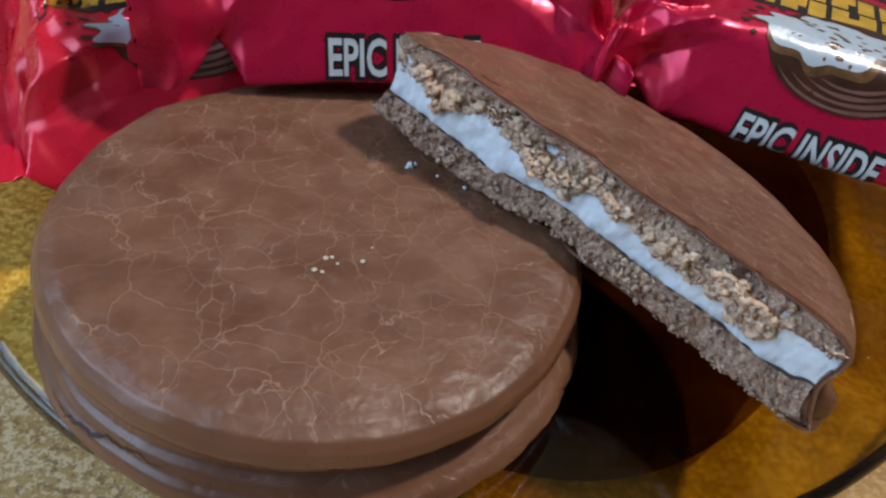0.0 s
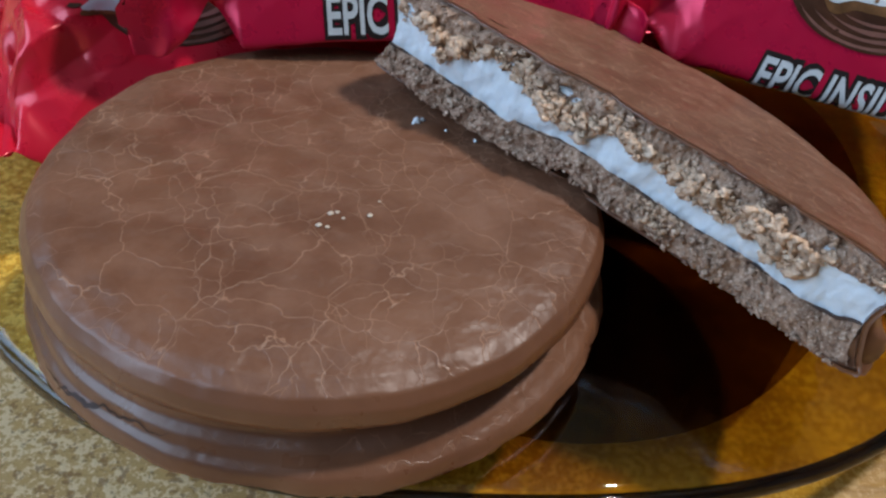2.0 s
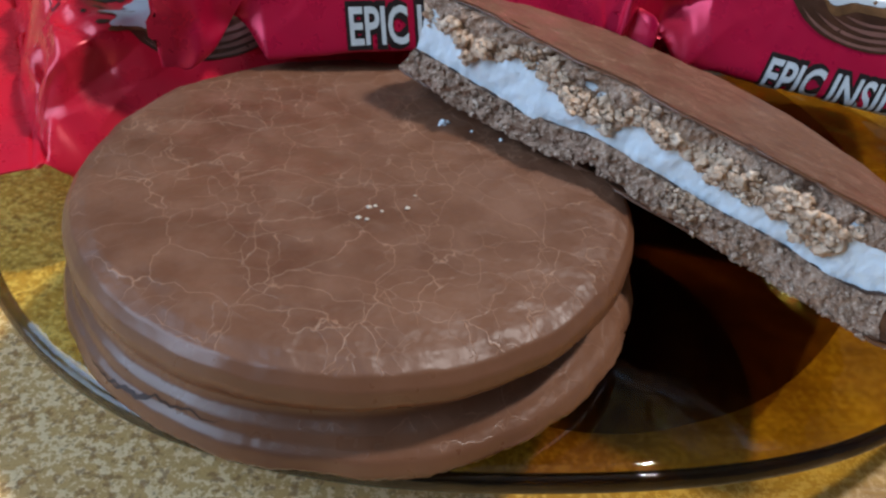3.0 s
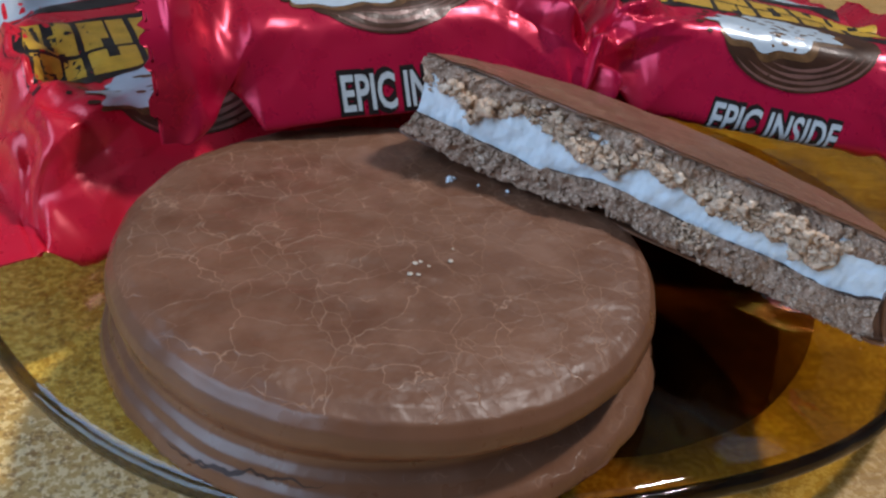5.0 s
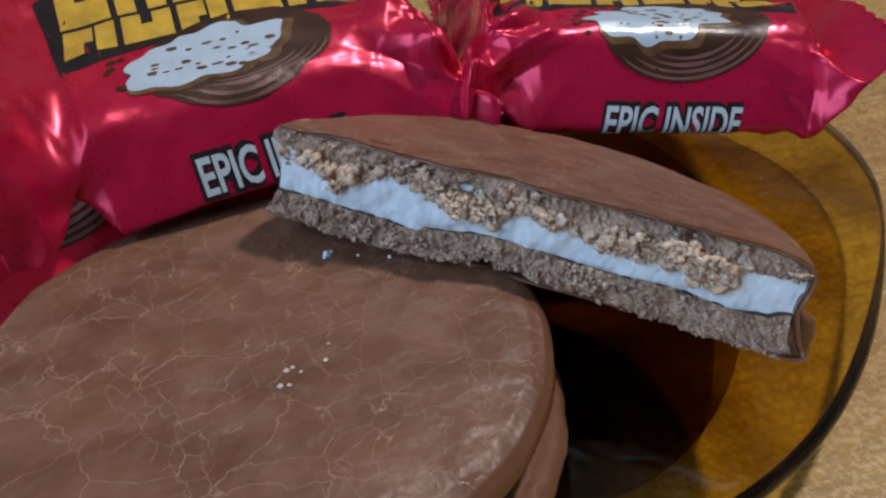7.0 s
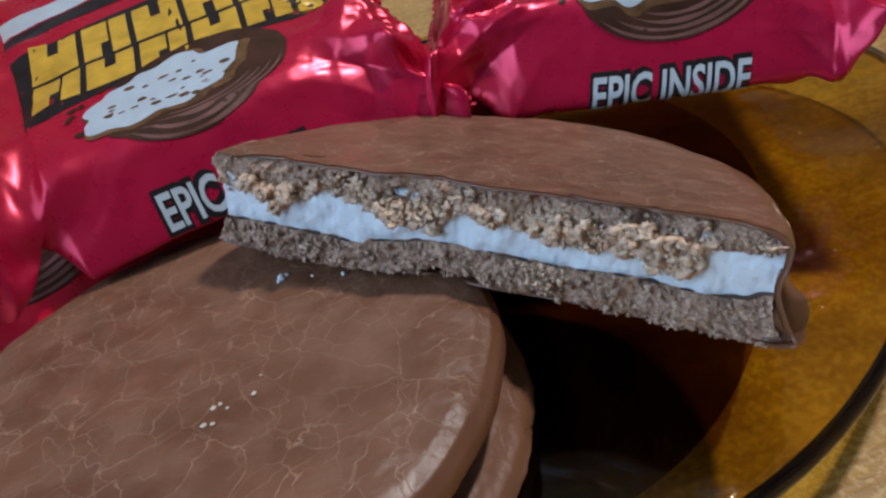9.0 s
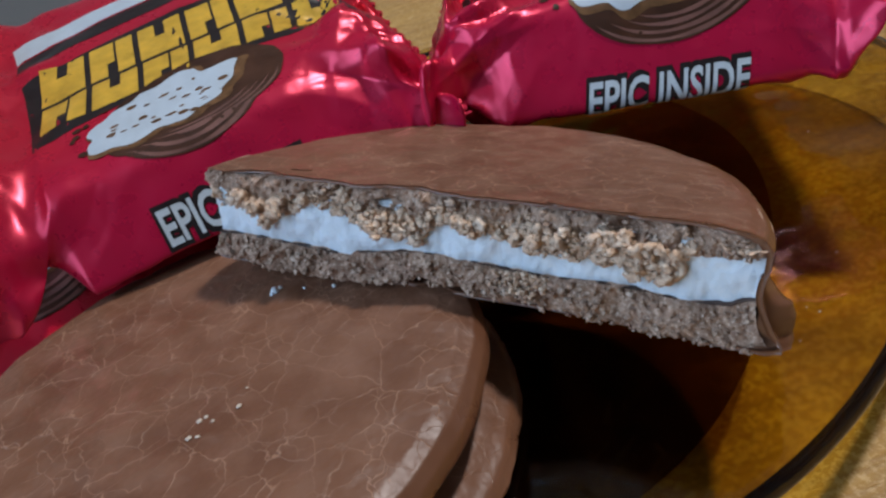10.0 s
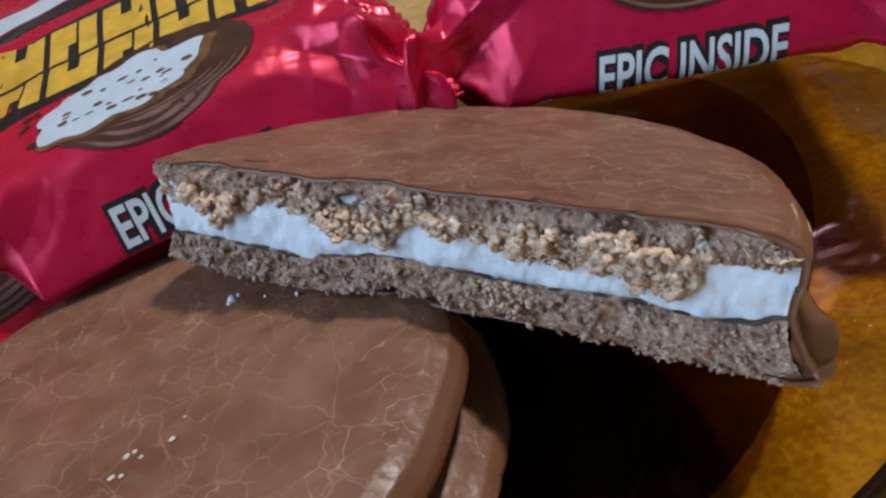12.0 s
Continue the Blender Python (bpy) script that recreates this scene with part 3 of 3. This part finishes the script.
class Pouch:
    """A flow-wrapped packet: a tube of film round a flat round biscuit, pinched at both ends into fins."""

    def __init__(self, m, seed, b=37.0, c=9.3, lean=9.0, flat=27.5, pinch=(34.5, 34.5), fin=(43.0, 43.0), droop=(-0.6, -0.4), rough=1.0, stand=0.0, curl=0.0, calm=(1.0, 1.0), edge=12):
        self.edge = edge
        self.m, self.seed, self.b, self.c, self.lean, self.stand = m, seed, b, c, lean, stand
        self.flat, self.pinch, self.fin, self.droop, self.rough, self.curl, self.calm = flat, pinch, fin, droop, rough, curl, calm
        self.front_len = math.hypot(2 * c, lean)
        self.top_len = 2 * b - lean

    def place(self, x, q):
        """x along the packet; q round it: 0 to 1 up the front, 1 to 2 over the top, 2 to 3 down the back, 3 to 4 underneath."""
        q %= 4.0
        k, f = int(q), q - int(q)
        u, w = ((-1, 2 * f - 1), (2 * f - 1, 1), (1, 1 - 2 * f), (1 - 2 * f, -1))[k]
        s = (abs(u) ** self.edge + abs(w) ** self.edge) ** (1 / self.edge)
        u, w = u / s, w / s
        pinch = self.pinch[0 if x < 0 else 1]
        t = min(1.0, max(0.0, (abs(x) - self.flat) / (pinch - self.flat)))
        t = 0.85 * t + 0.15 * smooth_step(0, 1, t)
        c = self.c * (1 - t) + 0.22 * t
        mid = self.droop[0 if x < 0 else 1] * self.c * t
        y = u * self.b * (1 + 0.04 * t)
        z = mid + w * c
        if u < 0:
            y += -u * self.lean * (w + 1) / 2 * (1 - t)
        if self.stand and x < 0:
            up = u + 1
            y += (-self.b + self.b * up * (0.3 + 0.35 * up) - y) * t
            z += (-self.c + self.stand * (1 - math.exp(-up / 0.3)) - z) * t
            x += 0.25 * w * t
            tuck = math.sin(math.pi * t) * (1 - w) / 2 * max(0.0, -u)
            y += 9.0 * tuck
            z += 3.5 * tuck
        belly = (1 - (x / 36.0) ** 2) * 0.9 if abs(x) < 36 else 0
        if k == 1:
            z += belly * (1 - u * u) * (1 - t)
        amp = 0.16 + self.rough * (1.5 * math.exp(-((abs(x) - pinch + 3) / 7.0) ** 2))
        a = ridge(x * 0.085 + self.seed, y * 0.06, z * 0.09) + 0.2 * ridge(x * 0.26, y * 0.2 + self.seed, z * 0.25)
        d = amp * (a - 0.6)
        gather = math.exp(-((abs(x) - pinch + 5) / 5.0) ** 2) * self.rough
        d += 1.9 * gather * (ridge(y * 0.075 + self.seed, z * 0.09 + x * 0.02, self.seed + (9 if x < 0 else 0)) - 0.4)
        fin = smooth_step(pinch - 1, pinch + 1, abs(x))
        end = smooth_step(self.flat - 17, self.flat + 1, abs(x))
        calm = self.calm[0 if x < 0 else 1]
        d *= calm
        d += calm * self.rough * (0.08 + end) * self.folds(x, y, z)
        wave = fin * 1.6 * nz(y * 0.09, self.seed, x * 0.05)
        y += u * d * 0.8 * (1 - fin)
        z += w * d * (1 - fin) + wave
        if self.curl and x > 0:
            z += self.curl * max(0.0, x - pinch + 1)
        x += 0.8 * amp * nz(y * 0.12, z * 0.12, self.seed) * (1 - fin)
        return Vector((x, y, z))

    def folds(self, x, y, z):
        """Sharp creases with flat facets between them, running out from the gathered ends."""
        bend = 0.9 * nz(x * 0.045 + self.seed, y * 0.05, z * 0.06)
        out = 0.0
        for kx, ky, kz, high in ((0.03, 0.075, 0.06, 1.1), (0.085, -0.05, 0.08, 0.7), (-0.11, 0.11, -0.04, 0.4), (0.13, 0.17, 0.11, 0.5), (0.20, -0.14, 0.08, 0.3)):
            f = (kx * abs(x) + ky * y + kz * z + bend + self.seed) % 2.0
            out += high * (abs(f - 1.0) * 2 - 1)
        return out

    def raised(self, x, q, lift):
        p = self.place(x, q)
        n = (self.place(x + 0.3, q) - p).cross(self.place(x, q + 0.012) - p)
        return (p + n.normalized() * lift) * MM

    def q_of(self, w):
        """Round-the-packet measure from millimetres up the front from its lower edge and on over the top."""
        return w / self.front_len if w < self.front_len else 1 + (w - self.front_len) / self.top_len


def text_shape(body, size, offset):
    cu = bpy.data.curves.new("lettering", "FONT")
    cu.body, cu.size, cu.offset, cu.resolution_u = body, size, offset, 3
    ob = new("lettering", cu)
    bpy.context.view_layer.update()
    me = bpy.data.meshes.new_from_object(ob.evaluated_get(bpy.context.evaluated_depsgraph_get()))
    b = bmesh.new()
    b.from_mesh(me)
    bmesh.ops.triangulate(b, faces=b.faces[:])
    for _ in range(3):
        bmesh.ops.subdivide_edges(b, edges=[e for e in b.edges if e.calc_length() > 0.14], cuts=1, use_grid_fill=False)
        bmesh.ops.triangulate(b, faces=b.faces[:])
    b.verts.index_update()
    v, f = [tuple(p.co) for p in b.verts], [tuple(p.index for p in q.verts) for q in b.faces]
    b.free()
    bpy.data.objects.remove(ob)
    bpy.data.curves.remove(cu)
    bpy.data.meshes.remove(me)
    return v, f


def decal(name, pouch, parent, verts2, faces, lift, material, label=""):
    """A print that follows the film: verts2 are (x, w) in millimetres."""
    return part(name, [pouch.raised(x, pouch.q_of(w), lift) for x, w in verts2], faces, material, parent, label)


def blob(cx, cw, rx, rw, seed, n=64, rings=14, rag=0.0, turn=0.0, cut=None):
    """A filled round patch with an uneven outline, as rings."""
    verts, ct, st = [], math.cos(radians(turn)), math.sin(radians(turn))
    for i in range(rings + 1):
        for j in range(n):
            a = 2 * math.pi * j / n
            s = i / rings * (1 + rag * nz(math.cos(a) * 3 + seed, math.sin(a) * 3))
            x, w = rx * s * math.cos(a), rw * s * math.sin(a)
            if cut:
                x, w = cut(x, w)
            verts.append((cx + x * ct - w * st, cw + x * st + w * ct))
    return verts, grid_faces(rings + 1, n, True)


def quad_patch(x0, x1, w0, w1, slant=0.0, nx=6, nw=8, arch=0.0):
    verts = []
    for i in range(nw + 1):
        for j in range(nx + 1):
            x, w = x0 + (x1 - x0) * j / nx, w0 + (w1 - w0) * i / nw
            verts.append((x + slant * (w - w0), w + arch * x * x))
    return verts, grid_faces(nw + 1, nx + 1)


def wrapped_biscuit(name, pouch, film, label, text_x=None, text_w=3.4, slant=0.0, pic=(0.0, 21.0), logo=True):
    base = thing(name, pouch.m, label, "biscuit packet", "wrapped biscuits on the plate")
    cols, round_n = 230, 260
    verts = []
    for i in range(cols):
        u = -1 + 2 * i / (cols - 1)
        x = pouch.fin[0 if u < 0 else 1] * u
        for j in range(round_n):
            p = pouch.place(x, 4.0 * j / round_n)
            if i in (0, cols - 1):
                p.x += 0.55 * (1 if int((p.y + 200) / 0.9) % 2 else -1)
            verts.append(p * MM)
    part("film", verts, grid_faces(cols, round_n, True), film, base)
    px, pw = pic
    v, f = blob(px + 1.2, pw + 2.6, 16.4, 12.2, pouch.seed, rag=0.03, turn=14)
    decal("printed_biscuit", pouch, base, v, f, 0.13, INK_BROWN, "printed picture of a chocolate biscuit")
    v, f = blob(px - 2.6, pw + 3.6, 13.9, 7.9, pouch.seed + 9, rag=0.34, turn=12, n=110)
    decal("printed_crumb", pouch, base, v, f, 0.17, INK_TAN, "printed crumb edge")
    v, f = blob(px - 3.4, pw + 4.3, 13.0, 7.2, pouch.seed + 9, rag=0.30, turn=12, n=110)
    decal("printed_marshmallow", pouch, base, v, f, 0.21, INK_WHITE, "printed white marshmallow")
    splash = random.Random(int(pouch.seed * 7))
    for i in range(7):
        a, r = radians(splash.uniform(125, 225)), splash.uniform(0.98, 1.12)
        v, f = blob(px - 3.0 + 15 * r * math.cos(a), pw + 3.4 + 9 * r * math.sin(a), splash.uniform(0.4, 1.1), splash.uniform(0.3, 0.8), i + 3, 12, 2, 0.6)
        decal("printed_splash", pouch, base, v, f, 0.15, INK_BROWN)
    rng = random.Random(int(pouch.seed * 10))
    verts, faces = [], []
    for i in range(26):
        a, r = rng.uniform(0, 6.28), math.sqrt(rng.random()) * 0.9
        v, f = blob(px - 2.6 + 12 * r * math.cos(a), pw + 3.4 + 6.2 * r * math.sin(a), rng.uniform(0.35, 1.1), rng.uniform(0.22, 0.6), i, 10, 2, 0.5)
        faces += [tuple(len(verts) + k for k in q) for q in f]
        verts += v
    tagged(decal("printed_speckle", pouch, base, verts, faces, 0.25, INK_TAN, "printed brown specks"), kind="stuff")
    for k in range(4):
        verts = []
        for i in range(40):
            a, f = radians(-158 + 8 * k + (130 - 14 * k) * i / 39), i / 39
            for d in (-1, 1):
                rr = 0.95 - 0.095 * k + d * 0.028 * math.sin(math.pi * f) * (1 + 0.6 * nz(f * 4, k))
                x, w = 16.4 * rr * math.cos(a), 12.2 * rr * math.sin(a)
                verts.append((px + 1.2 + x * 0.97 - w * 0.242, pw + 2.6 + x * 0.242 + w * 0.97))
        decal("printed_band", pouch, base, verts, grid_faces(40, 2), 0.15, INK_SHEEN, "printed paler chocolate sheen")
    if logo:
        v, f = quad_patch(-28, 30, pw + 11.5, pw + 34.5, nx=40, nw=16, arch=-0.004)
        decal("logo_ground", pouch, base, v, f, 0.06, INK_DARK, "black band behind the printed logo")
        for row in range(2):
            for i in range(6):
                x0 = -26.5 + 9.2 * i + 1.0 * row
                tall = 9.4
                w0 = pw + 12.8 + 10.6 * row
                for a, b, c, d in ((0, 3.1, 0, tall), (3.1, 5.0, 0, 5.6), (5.0, 8.1, 0, tall)) if (i + row) % 2 else ((0, 3.1, 0, tall), (3.1, 5.0, 3.8, tall), (5.0, 8.1, 0, tall)):
                    v, f = quad_patch(x0 + a, x0 + b, w0 + c, w0 + d, 0.12, 4, 6)
                    decal("logo_block", pouch, base, v, f, 0.10, INK_GOLD)
        v, f = quad_patch(-29, 27, pw + 38.0, pw + 42, nx=40, nw=6, arch=-0.003)
        decal("dark_stripe", pouch, base, v, f, 0.08, INK_DARK, "dark stripe across the back of the film")
        # Pale stripe paints a highlight along the packet's far edge.
        v, f = quad_patch(-29, 27, pw + 42.5, pw + 47, nx=40, nw=6, arch=-0.003)
        decal("edge_highlight", pouch, base, v, f, 0.08, INK_WHITE, "pale stripe painted as the highlight on the film's far edge")
    if text_x is not None:
        for off, lift, mat, what in ((0.13, 0.12, INK_DARK, "black outline of the lettering"), (0.022, 0.2, INK_PALE, "pale grey capital lettering")):
            for word, at, width in (("EPIC", 0.0, 9.6), ("INSIDE", 10.9, 14.2)):
                v, f = text_shape(word, 1.0, off)
                wide = max(p[0] for p in v)
                v = [(text_x + at + p[0] * width / wide + slant * p[1] * 6, text_w + p[1] * 8.3) for p in v]
                decal("lettering", pouch, base, v, f, lift, mat, what)
    return base


INK_SHEEN = print_material("sheen_ink", (0.25, 0.12, 0.095), 0.5, 160.0)


def packet_pose(corner, yaw, roll, pitch, local):
    """The pose of a packet whose local point lies at corner (millimetres)."""
    m = pose(0, 0, 0, pitch, roll, yaw)
    return Matrix.Translation(Vector(corner) * MM - (m.to_3x3() @ Vector(local)) * MM) @ m


B = Pouch(packet_pose((-24.0, 113.2, 23.2), 8.0, -3.0, 15.0, (-30, -37, -6.5)), 2.3, c=6.5, lean=12.0, pinch=(40.0, 34.5), fin=(43.5, 36.0), stand=24.0, rough=1.6, calm=(0.28, 1.0))
C = Pouch(packet_pose((98.0, 104.5, 20.2), -16.0, 4.0, -4.0, (31, -37, -9.3)), 7.9, flat=29.0, pinch=(34.5, 36.0), fin=(36.0, 43.5), droop=(-0.2, 0.1), rough=1.9, curl=1.1, edge=10, calm=(1.0, 0.45))
A = Pouch(packet_pose((-50.0, 102.5, 9.8), 21.0, -3.0, 5.0, (-30, -37, -7.0)), 4.6, c=7.0, lean=12.0, fin=(43.0, 37.0), rough=1.8, droop=(-0.8, -0.4))
wrapped_biscuit("biscuit_packet", A, FILM_RED, "shiny red plastic biscuit packet lying flat on the glass plate", None, pic=(-4.0, 23.0))
wrapped_biscuit("biscuit_packet", B, FILM, "shiny crimson plastic biscuit packet resting on the red packet", -14.6, 2.7, pic=(-3.0, 24.5))
wrapped_biscuit("biscuit_packet", C, FILM, "shiny crimson plastic biscuit packet propped on the broken biscuit half", -9.8, 0.3, 0.2, pic=(5.0, 20.3))

# ---- loose crumbs ----


def crumb(x, y, z, size, seed, material, label, name="crumb", flat=1.0):
    b = bmesh.new()
    bmesh.ops.create_icosphere(b, subdivisions=2, radius=1.0)
    verts = []
    for v in b.verts:
        s = size * (1 + 0.6 * nz(v.co.x * 1.3 + seed, v.co.y * 1.3, v.co.z * 1.3))
        verts.append((v.co.x * s * MM, v.co.y * s * MM, v.co.z * s * flat * MM))
    faces = [tuple(v.index for v in f.verts) for f in b.faces]
    b.free()
    ob = new(name, mesh_of(name, verts, faces, material))
    ob.matrix_world = pose(x * MM, y * MM, (z + size * 0.7 * flat) * MM)
    return tagged(ob, label, "crumb", "loose crumbs")


for i, (x, y, s) in enumerate(((5.4, 100.0, 0.55), (6.1, 100.5, 0.35), (4.9, 99.6, 0.3), (13.6, 96.2, 0.28), (9.5, 98.4, 0.2))):
    crumb(x, y, 22.2, s, i * 2.1, MALLOW, "tiny white marshmallow crumb on the whole biscuit")

for i, (x, y, s) in enumerate(((-5.0, 78.0, 0.32), (-4.2, 78.3, 0.26), (-6.2, 75.6, 0.34), (-5.2, 75.4, 0.26), (-0.2, 78.1, 0.32), (-3.4, 77.2, 0.2), (0.8, 81.0, 0.16))):
    crumb(x, y, 22.22, s * 1.15, i * 1.3 + 40, FLECK, "tiny pale sugar fleck stuck on the chocolate", "sugar_fleck", 0.25)

for i, (x, y, s) in enumerate(((71.0, 74.5, 0.14), (70.2, 76.0, 0.11), (103.0, 104.0, 0.16), (97.0, 116.0, 0.14), (88.0, 98.0, 0.12), (66.0, 71.0, 0.10), (92.0, 88.0, 0.13), (80.0, 84.0, 0.10))):
    crumb(x, y, 7.25, s, i * 1.7 + 80, FLECK, "speck of pale dust on the glass plate", "dust_speck")

# ---- ceiling lamp ----


def ceiling_lamp():
    base = thing("ceiling_lamp", pose(0.75, 0.27, 1.56), "round white ceiling lamp", "lamp")
    prof = along([(0.03, 0.0), (0.1, 0.0), (0.1, -0.035), (0.085, -0.04), (0.08, -0.035)], (2, 3, 2, 2))
    verts = [(r * math.cos(2 * math.pi * j / 40), r * math.sin(2 * math.pi * j / 40), z) for r, z in prof for j in range(40)]
    part("housing", verts, grid_faces(len(prof), 40, True), LAMP, base)


ceiling_lamp()
